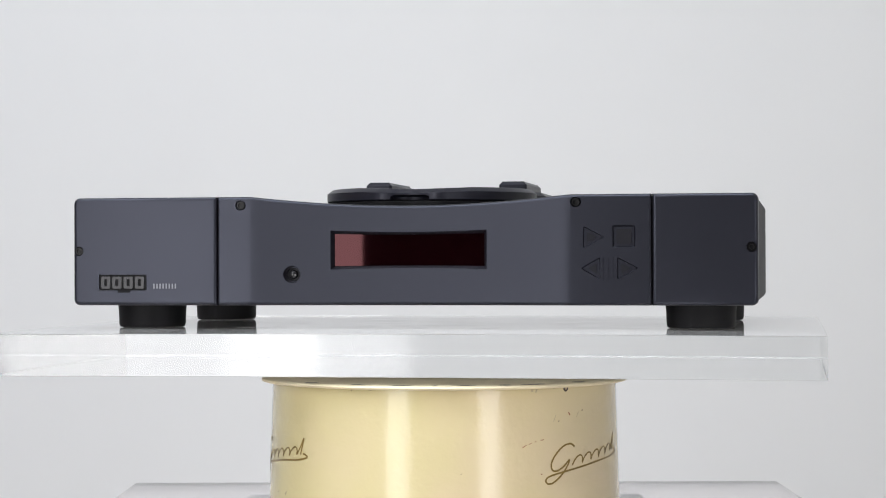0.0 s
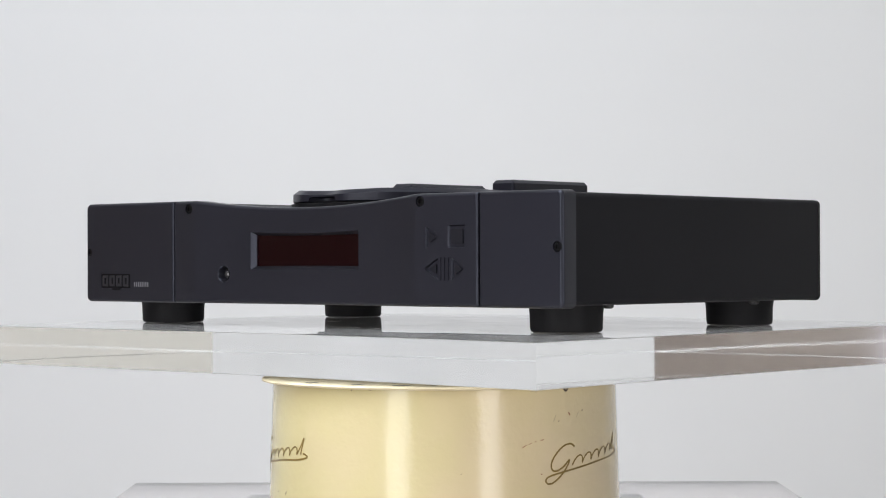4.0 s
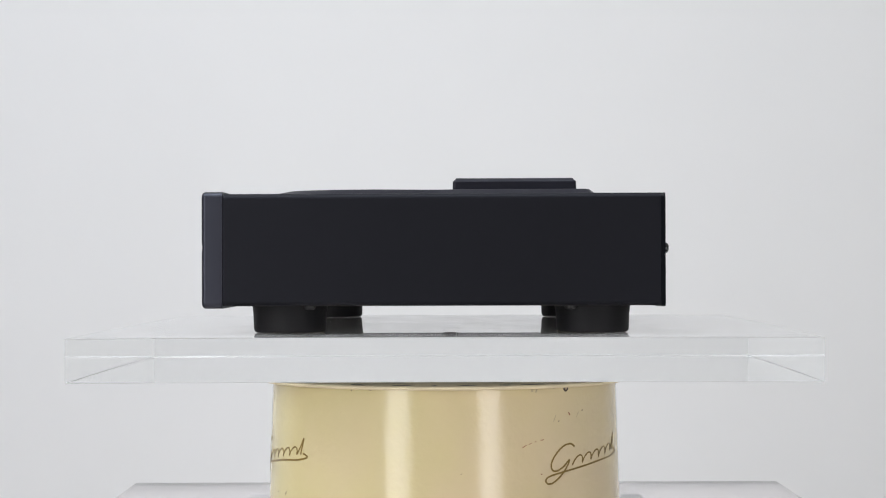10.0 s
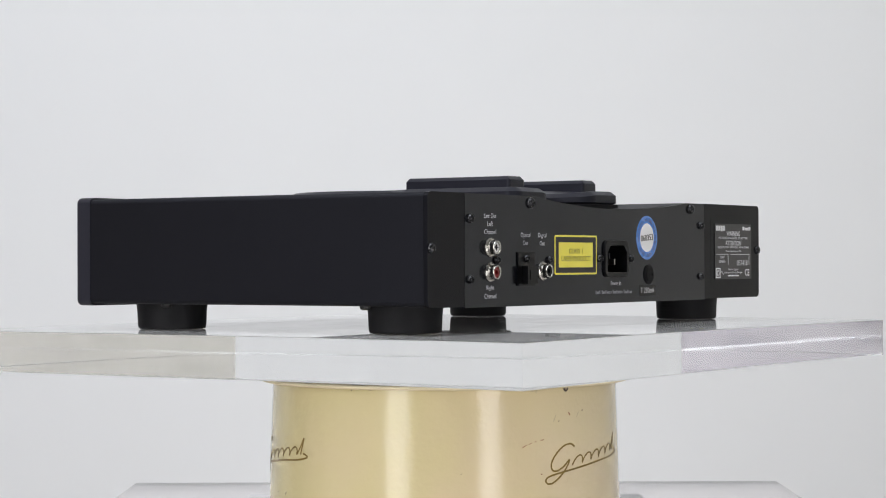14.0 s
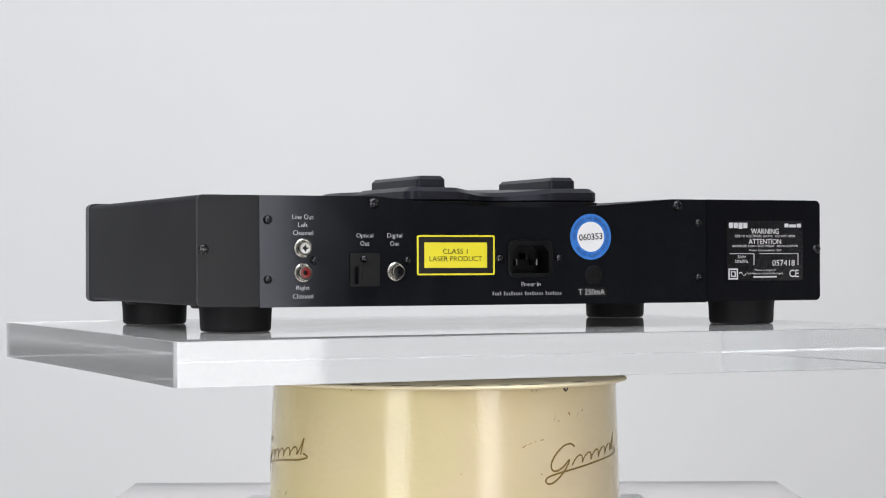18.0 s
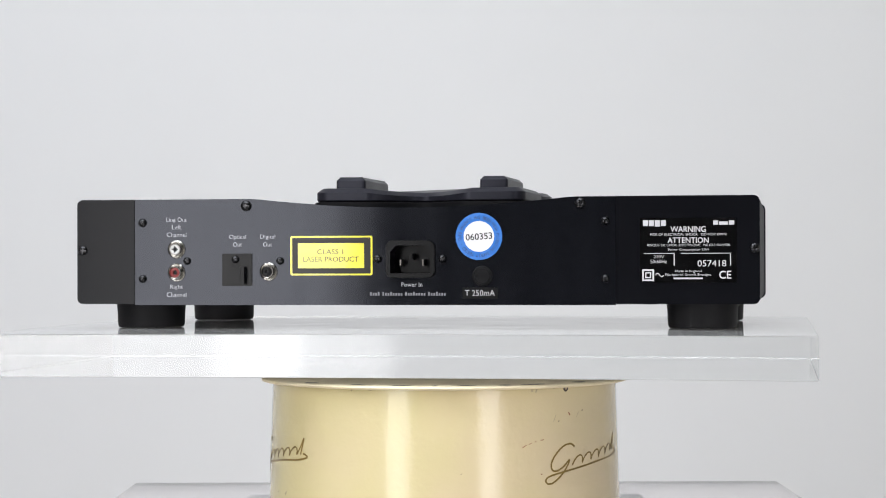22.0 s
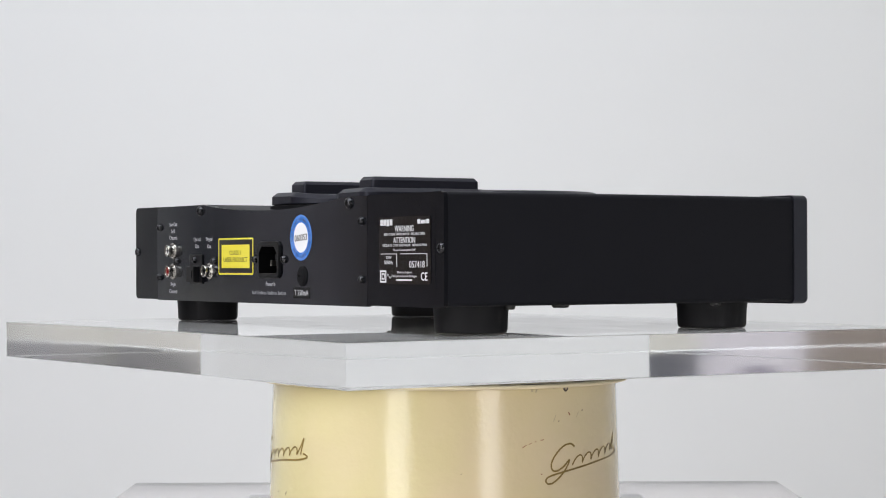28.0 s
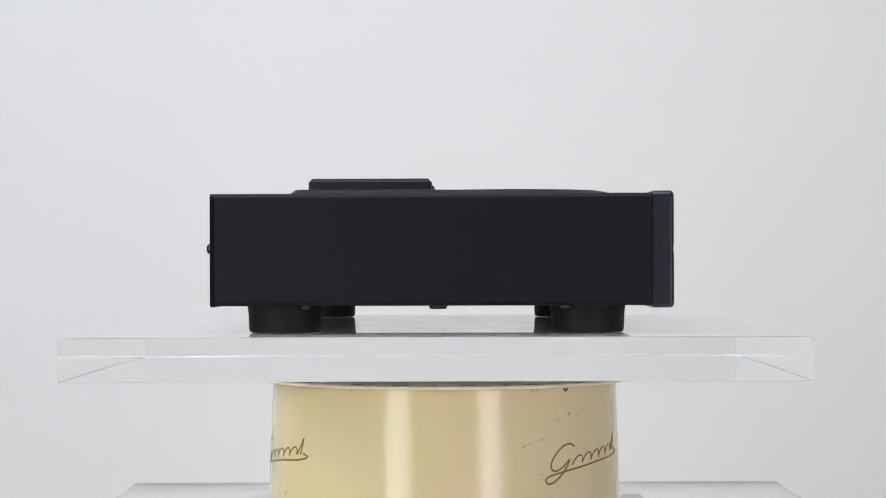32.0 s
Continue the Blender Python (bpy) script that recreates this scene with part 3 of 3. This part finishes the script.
    add("model_mark", bm, M_SILVER_INK, left, "small silver mark of plain bars")

    # rear: middle panel and two end plates
    top = 0.0396
    bm = prism([(-0.1276, -0.0268), (0.1764, -0.0268), (0.1764, top)] + top_line(0.110, -0.110, top, 40) + [(-0.1276, top)], R, R - 0.0025)
    bm = carve(bm, prism([(x * 1.08, (z - 0.0015) * 1.08 + 0.0015) for x, z in socket], R - 0.01, R + 0.01))
    panel = add("rear_panel", bm, M_REAR, label="gloss black rear panel with sockets and labels")
    bm = prism(rounded([(0.1768, -0.0262), (0.2145, -0.0262), (0.2145, top + 0.0002), (0.1768, top + 0.0002)], [0, 0.0035, 0.0035, 0]), R, R - 0.0025)
    end_r = add("end_plate", bm, M_END, label="black end plate")
    bm = prism(rounded([(-0.2145, -0.0262), (-0.1280, -0.0262), (-0.1280, top + 0.0002), (-0.2145, top + 0.0002)], [0.0035, 0, 0, 0.0035]), R, R - 0.0025)
    end_l = add("end_plate", bm, M_END, label="black end plate with a rating plate")
    turn_round = Matrix.Rotation(math.pi, 4, "Z")

    def rear_screw(x, z, r, owner, deep=0.0019, y=R):
        bm = head(r, deep, "cross")
        bmesh.ops.transform(bm, verts=bm.verts, matrix=Matrix.Translation((x, y, z)) @ turn_round @ Matrix.Rotation(x * 60, 4, "Y"))
        add("screw", bm, M_SCREW, owner, "blackened cross-head screw")
    for x, z, r, owner in ((0.2108, 0.0077, 0.0031, end_r), (-0.2115, 0.0078, 0.0031, end_l), (0.1713, 0.0251, 0.0027, panel), (0.1713, -0.0103, 0.0025, panel), (-0.1213, 0.0246, 0.0027, panel),
                           (-0.1213, -0.0106, 0.0025, panel), (0.1040, 0.0354, 0.0034, panel), (-0.1060, 0.0356, 0.0034, panel), (0.1423, 0.0009, 0.0024, panel),
                           (0.0822, 0.0008, 0.0024, panel), (0.0201, 0.0019, 0.0026, panel), (-0.0206, 0.0018, 0.0026, panel)):
        rear_screw(x, z, r, owner, 0.0026 if owner is panel else 0.002)

    def write(words, x, z, width, height, mat=M_WHITE_INK, owner=panel, y=R, tilt=0.0, name="lettering", weight=-0.006):
        bm = lettering(words, width, height, weight=weight)
        bmesh.ops.transform(bm, verts=bm.verts, matrix=Matrix.Translation((x, y + 0.00002, z)) @ REAR @ Matrix.Rotation(radians(tilt), 4, "Z"))
        return add(name, bm, mat, owner)

    def plate(name, x0, x1, z0, z1, mat, owner, thick, r=0.0008, y=R, label=""):
        bm = prism(rounded([(x0, z0), (x1, z0), (x1, z1), (x0, z1)], r, 3), y - 0.0002, y + thick)
        return add(name, bm, mat, owner, label)

    for words, x, z, width, height in (("Line Out", 0.1492, 0.0270, 0.0143, 0.0030), ("Left", 0.1492, 0.0223, 0.0064, 0.0030), ("Channel", 0.1492, 0.0175, 0.0138, 0.0030),
                                       ("Right", 0.1493, -0.0157, 0.0090, 0.0036), ("Channel", 0.1493, -0.0203, 0.0138, 0.0030), ("Optical", 0.1097, 0.0156, 0.0117, 0.0036),
                                       ("Out", 0.1097, 0.0112, 0.0062, 0.0029), ("Digital", 0.0902, 0.0156, 0.0105, 0.0036), ("Out", 0.0903, 0.0111, 0.0062, 0.0029),
                                       ("Power In", -0.0014, -0.0141, 0.0142, 0.0029)):
        write(words, x, z, width * 0.92, height * 0.94, weight=-0.011)
    # maker's line as plain bars
    bm = bmesh.new()
    x = 0.0250
    for letters in (4, 8, 8, 7):
        for k in range(letters):
            tall = 0.0024 if k == 0 or k % 5 == 3 else 0.0017
            box(x - 0.0010, x, R - 0.0002, R + 0.0001, -0.0210, -0.0210 + tall, bm)
            x -= 0.00165
        x -= 0.0012
    add("maker_line", bm, M_FAINT, panel, "white printed line of plain bars")
    # phono sockets
    for x, z, mat, what in ((0.1492, 0.0083, M_JACK_WHITE, "white"), (0.1492, -0.0063, M_JACK_RED, "red"), (0.0896, -0.0059, M_SOCKET, "black")):
        bm = turned([(0.0058, 0), (0.0057, 0.0006), (0.0050, 0.0013), (0.0043, 0.0012), (0.0041, 0.0020), (0.0043, 0.0024), (0.0043, 0.0046), (0.0040, 0.0052), (0.0034, 0.0050), (0.0031, 0.0044), (0.0030, 0.0012)], 32, at=(x, R, z), axis="y")
        jack = add("phono_socket", smooth(bm, 35), M_STEEL, panel, "nickel phono socket with %s insulator" % what)
        bm = turned([(0.0030, 0.0008), (0.0030, 0.0042), (0.0015, 0.0044), (0.0013, 0.0020)], 28, at=(x, R, z), axis="y")
        add("insulator", smooth(bm, 35), mat, jack, what + " insulator")
        bm = turned([(0.0014, 0.0010), (0.0014, 0.0026), (0.0008, 0.0027)], 16, at=(x, R, z), axis="y")
        if what == "white":
            # four slots in the insulator's face
            for dx, dz in ((0.0020, 0.00035), (0.00035, 0.0020)):
                box(x - dx, x + dx, R + 0.0038, R + 0.0045, z - dz, z + dz, bm)
        add("contact", bm, M_SOCKET, jack)
    # optical socket
    op = plate("optical_socket", 0.1003, 0.1194, -0.0148, 0.0055, M_SOCKET, panel, 0.0010, 0.0003, label="black optical socket on a square plate")
    bm = box(0.1042, 0.1158, R, R + 0.0055, -0.0134, -0.0028)
    box(0.1066, 0.1134, R + 0.0050, R + 0.0060, -0.0110, -0.0052, bm)
    add("shutter", bm, M_SOCKET, op)
    rear_screw(0.1107, 0.0018, 0.0024, op, 0.0024, R + 0.001)
    # laser warning label
    lab = plate("laser_label", 0.0234, 0.0757, -0.0083, 0.0163, M_YELLOW, panel, 0.0001, 0.0012, label="yellow and black laser warning label")
    plate("label_band", 0.0246, 0.0745, -0.0072, 0.0152, M_LABEL_BLACK, lab, 0.00014, 0.0006)
    plate("label_field", 0.0287, 0.0708, -0.0038, 0.0118, M_YELLOW, lab, 0.00018, 0.0002)
    write("CLASS 1", 0.0502, 0.0064, 0.0165, 0.0031, M_LABEL_BLACK, lab, R + 0.00018)
    write("LASER PRODUCT", 0.0498, 0.0018, 0.0352, 0.0031, M_LABEL_BLACK, lab, R + 0.00018)
    # mains inlet
    bm = prism(rounded([(-0.0161, -0.0102), (0.0150, -0.0102), (0.0150, 0.0134), (-0.0161, 0.0134)], 0.0046, 5), R - 0.0001, R + 0.0018)
    soften(bm, 0.0007, 2, 60, lambda e: all(v.co.y > R + 0.001 for v in e.verts))
    hollow = prism(socket, R - 0.006, R + 0.004)
    inlet = add("mains_inlet", smooth(carve(bm, hollow), 30), M_SOCKET, panel, "black three-pin mains inlet")
    tub = prism([(x * 1.07, (z - 0.0015) * 1.07 + 0.0015) for x, z in socket], R - 0.0150, R + 0.0002)
    add("tub", carve(tub, prism(socket, R - 0.0135, R + 0.004)), M_SOCKET, inlet)
    for x, z in ((0.0065, -0.0005), (-0.0076, -0.0005), (-0.0006, 0.0032)):
        add("pin", soften(box(x - 0.0006, x + 0.0006, R - 0.0138, R - 0.0040, z - 0.0020, z + 0.0020), 0.0002, 1), M_PIN if z < 0 else M_SOCKET, inlet, "bright metal pin" if z < 0 else "dark earth pin")
    # round safety sticker
    cx, cz = -0.0434, 0.0155
    st = add("safety_sticker", turned([(0.0145, -0.0002), (0.0145, 0.0001)], 64, at=(cx, R, cz), axis="y"), M_BLUE, panel, "round blue and white safety test sticker")
    add("sticker_field", turned([(0.0095, -0.0002), (0.0095, 0.00014)], 48, at=(cx, R, cz), axis="y"), M_PAPER, st, "white centre")
    write("060353", cx, cz, 0.0166, 0.0041, M_LABEL_BLACK, st, R + 0.00014, 4.0, weight=0.008)
    words = "THIS PRODUCT HAS BEEN HIGH POTENTIAL SAFETY TESTED - "
    ring = bmesh.new()
    for k, c in enumerate(words):
        if c == " ":
            continue
        bm = lettering(c, 0.0004 if c in "I-" else 0.00115, 0.0004 if c == "-" else 0.0019, weight=0.004)
        bmesh.ops.transform(bm, verts=bm.verts, matrix=Matrix.Translation((cx, R + 0.00012, cz)) @ REAR @ Matrix.Rotation(radians(100 - k * 360 / len(words)), 4, "Z") @ Matrix.Translation((0, 0.0118, 0)))
        me = bpy.data.meshes.new("letter")
        bm.to_mesh(me)
        bm.free()
        ring.from_mesh(me)
        bpy.data.meshes.remove(me)
    add("lettering", ring, M_NAVY_INK, st)
    # fuse holder and its tape
    bm = turned([(0.0064, -0.0002), (0.0064, 0.0006), (0.0058, 0.0010), (0.0052, 0.0010), (0.0050, 0.0006), (0.0048, 0.0012), (0.0043, 0.0015)], 36, at=(-0.0455, R, -0.0089), axis="y")
    bm = carve(bm, box(-0.0491, -0.0419, R + 0.0006, R + 0.006, -0.0096, -0.0082))
    add("fuse_holder", smooth(bm, 35), M_RUBBER, panel, "black round fuse holder")
    tape = plate("tape_label", -0.0553, -0.0331, -0.0228, -0.0159, M_SOCKET, panel, 0.00012, 0.0001, label="black tape label")
    write("T 250mA", -0.0439, -0.0193, 0.0186, 0.0036, M_PLATE_INK, tape, R + 0.00012)
    # rating plate on the end plate
    x_l, z_t, w_p, h_p = -0.1424, 0.0262, 0.0584, 0.0392
    bm = prism(rounded([(-0.2052, -0.0166), (-0.1372, -0.0166), (-0.1372, 0.0302), (-0.2052, 0.0302)], 0.0012, 3), R - 0.0002, R + 0.00012)
    add("plate_field", bm, M_END, end_l)
    rp = plate("rating_plate", x_l - w_p, x_l, z_t - h_p, z_t, M_PLATE, end_l, 0.00055, 0.0010, label="gloss black rating plate with white print")
    y = R + 0.00055

    def spot(u0, u1, v0, v1):
        return x_l - w_p * (u0 + u1) / 2, z_t - h_p * (v0 + v1) / 2, w_p * (u1 - u0), h_p * (v1 - v0)
    for words, u0, u1, v0, v1 in (("WARNING", .317, .683, .130, .222), ("RISK OF ELECTRICAL SHOCK   DO NOT OPEN", .109, .893, .237, .276), ("ATTENTION", .286, .712, .303, .390),
                                  ("RISQUE DE CHOC ELECTRIQUE   NE PAS OUVRIR", .077, .932, .404, .446), ("Power Consumption 12W", .293, .717, .474, .520), ("230V", .143, .252, .582, .624),
                                  ("50/60Hz", .109, .279, .650, .704), ("057418", .596, .891, .655, .755), ("Made in England", .365, .637, .808, .850), ("Fabrique en Grande Bretagne", .263, .739, .860, .906),
                                  ("CE", .819, .943, .820, .945)):
        x, z, width, height = spot(u0, u1, v0, v1)
        write(words, x, z, width, height, M_PLATE_INK, rp, y, weight=0.012 if words in ("WARNING", "ATTENTION", "CE") else 0.0)
    for name, u0, u1, v0, v1 in (("printed_line", .04, .358, .545, .555), ("printed_line", .350, .360, .558, .740), ("printed_line", .426, .938, .545, .555), ("printed_line", .930, .940, .558, .740),
                                 ("printed_block", .757, .81, .045, .11), ("printed_block", .82, .91, .06, .11), ("printed_block", .92, .975, .045, .11), ("printed_block", .348, .65, .925, .950),
                                 ("printed_block", .032, .085, .035, .125), ("printed_block", .094, .147, .035, .125), ("printed_block", .156, .209, .035, .135), ("printed_block", .218, .271, .035, .125)):
        x, z, width, height = spot(u0, u1, v0, v1)
        add(name, box(x - width / 2, x + width / 2, y - 0.0002, y + 0.0001, z - height / 2, z + height / 2), M_PLATE_INK, rp)
    bm = bmesh.new()
    for grow, hole in ((0.0036, 0.0026), (0.0018, 0.0011)):
        x, z, width, height = spot(.02, .15, .79, .985)
        for s in (-1, 1):
            box(x - grow, x + grow, y - 0.0002, y + 0.0001, z + s * (grow + hole) / 2 - (grow - hole) / 2, z + s * (grow + hole) / 2 + (grow - hole) / 2, bm)
            box(x + s * (grow + hole) / 2 - (grow - hole) / 2, x + s * (grow + hole) / 2 + (grow - hole) / 2, y - 0.0002, y + 0.0001, z - hole, z + hole, bm)
    add("insulation_mark", bm, M_PLATE_INK, rp, "white double square")
    bm = ribbon([(-0.0025 + 0.005 * k / 16, 0.0011 * math.sin(2 * math.pi * k / 16)) for k in range(17)], 0.0004, 0.0001)
    x, z, width, height = spot(.157, .252, .84, .93)
    bmesh.ops.transform(bm, verts=bm.verts, matrix=Matrix.Translation((x, y, z)) @ REAR)
    add("wave_mark", bm, M_PLATE_INK, rp)

    # lid with two raised bars
    out = []
    for k in range(73):
        a = radians(158 + 224 * k / 72)
        # a finger scoop in the front edge
        grip = max(0.0, 1 - ((0.0690 * math.cos(a) + 0.0026) / 0.019) ** 2) if math.sin(a) < 0 else 0.0
        r = 0.0690 - 0.0050 * grip * grip + (0.0018 * math.exp(-((abs(0.0690 * math.cos(a) + 0.0026) - 0.0190) / 0.0130) ** 2) if math.sin(a) < 0 else 0.0)
        out.append((r * math.cos(a), -0.0460 + r * math.sin(a)))
    hollow_edge = [(0.034 - 0.068 * k / 24, 0.1000 - 0.0105 * (1 + math.cos(math.pi * (1 - k / 12)))) for k in range(25)]
    corners = [(0.0610, -0.0100), (0.0606, -0.0030), (0.0685, 0.0130), (0.0675, 0.1000)]
    side = rounded(corners + hollow_edge + [(-x, y) for x, y in corners[::-1]], [0, 0.006, 0.008, 0.009] + [0] * len(hollow_edge) + [0.009, 0.008, 0.006, 0], 6)
    out += side
    bm = slab(out, [(0.0388, 0.0006), (0.0394, 0), (0.0444, 0), (0.0470, 0.0036), (0.0472, 0.0046)])
    for v in bm.verts:
        if v.co.z > 0.043:
            v.co.z -= (0.0024 if v.co.y > 0 else 0.0012) * max(0.0, 1 - (v.co.x / 0.036) ** 2)
    notch = turned([(0.0125, 0.0384), (0.0125, 0.0412), (0.0100, 0.0422)], 32, at=(-0.0026, -0.1140, 0))
    lid = add("lid", smooth(carve(bm, notch), 35), M_LID, label="charcoal plastic round lid with two raised bars")
    bm = slab(out, [(0.0336, -0.0012), (0.0380, -0.0012), (0.0384, 0.0010), (0.0392, 0.0030)])
    add("lid_seat", smooth(bm, 50), M_RUBBER, label="thin black seat under the lid")
    for x0, x1 in ((0.0368, 0.0562), (-0.0556, -0.0374)):
        bm = slab(rounded([(x0, 0.0070), (x1, 0.0070), (x1, 0.0880), (x0, 0.0880)], 0.0022, 3), [(0.0465, -0.0003), (0.0468, 0), (0.0524, 0.0001), (0.0545, 0.0024), (0.0547, 0.0034)])
        add("raised_bar", smooth(bm, 35), M_LID, lid, "raised bar with bevelled edges")

    # feet and the transport bolt below
    for x in (-0.1785, 0.1782):
        for yy in (-0.0882, 0.0923):
            bm = turned([(0.0229, -0.0250), (0.0224, -0.0268), (0.0219, -0.0310), (0.0216, -0.0398), (0.0209, -0.0415), (0.0190, -0.0421)], 48, at=(x, yy, 0))
            add("foot", smooth(bm, 45), M_RUBBER, label="round black rubber foot")
    for x in (-0.199, 0.199):
        for yy in (-0.0745, 0.0785):
            add("case_screw", smooth(turned([(0.0034, -0.0250), (0.0034, -0.0266), (0.0030, -0.0276), (0.0018, -0.0281)], 16, at=(x, yy, 0))), M_DARK, label="small black screw under the case")
    bm = turned([(0.0056, -0.0250), (0.0056, -0.0280), (0.0046, -0.0290)], 24, at=(-0.1405, 0.0016, 0))
    add("transport_bolt", smooth(bm), M_DARK, label="small black bolt under the case")
    return p


room()
plinth()
lower = acrylic_sheet("acrylic_shelf", 0.009, -0.0025, SLAB_TOP - 0.025, 0.0, 0.025, "clear acrylic sheet lying under the cream drum", mat=M_SHELF)
drum()
turning = acrylic_sheet("acrylic_plate", 0.0033, 0.0034, PLATE_BOTTOM, 0.42, 0.0253, "thick clear acrylic sheet turning on the drum", 0.0105)
deck = player()


def scuffs():
    """Faint dull streaks on the sheet's upper face."""
    rng = random.Random(7)
    mat = material("dull_scuff", (0.42, 0.42, 0.43), 0.6, shade=0.1)
    for k in range(8):
        x, y, a, length = rng.uniform(-0.12, 0.12), rng.uniform(-0.12, 0.12), rng.uniform(-0.5, 0.5), rng.uniform(0.01, 0.05)
        path = [(x + (i / 5 - 0.5) * length * math.cos(a), y + (i / 5 - 0.5) * length * math.sin(a) + rng.uniform(-.0006, .0006)) for i in range(6)]
        bm = ribbon(path, rng.uniform(0.0001, 0.0004), 0.00004)
        for v in bm.verts:
            v.co.z += 0.02531 - 0.0105 * (v.co.x ** 2 + v.co.y ** 2)
        part("scuff", bm, mat, turning)


scuffs()


def motions():
    """The sheet and the player turn together, clockwise from above, at a steady pace."""
    rows, rows_plate = [], []
    for k in range(65):
        t = k * 0.5
        turn = pose(0, 0, 0, 0, 0, -(9.627 + 8.1632 * t))
        rows.append((t, Matrix.Translation((0, 0, FEET)) @ turn))
        rows_plate.append((t, turn @ pose(0.0033, 0.0034, PLATE_BOTTOM, 0, 0, 0.42)))
    walk(deck, rows)
    walk(turning, rows_plate)


motions()
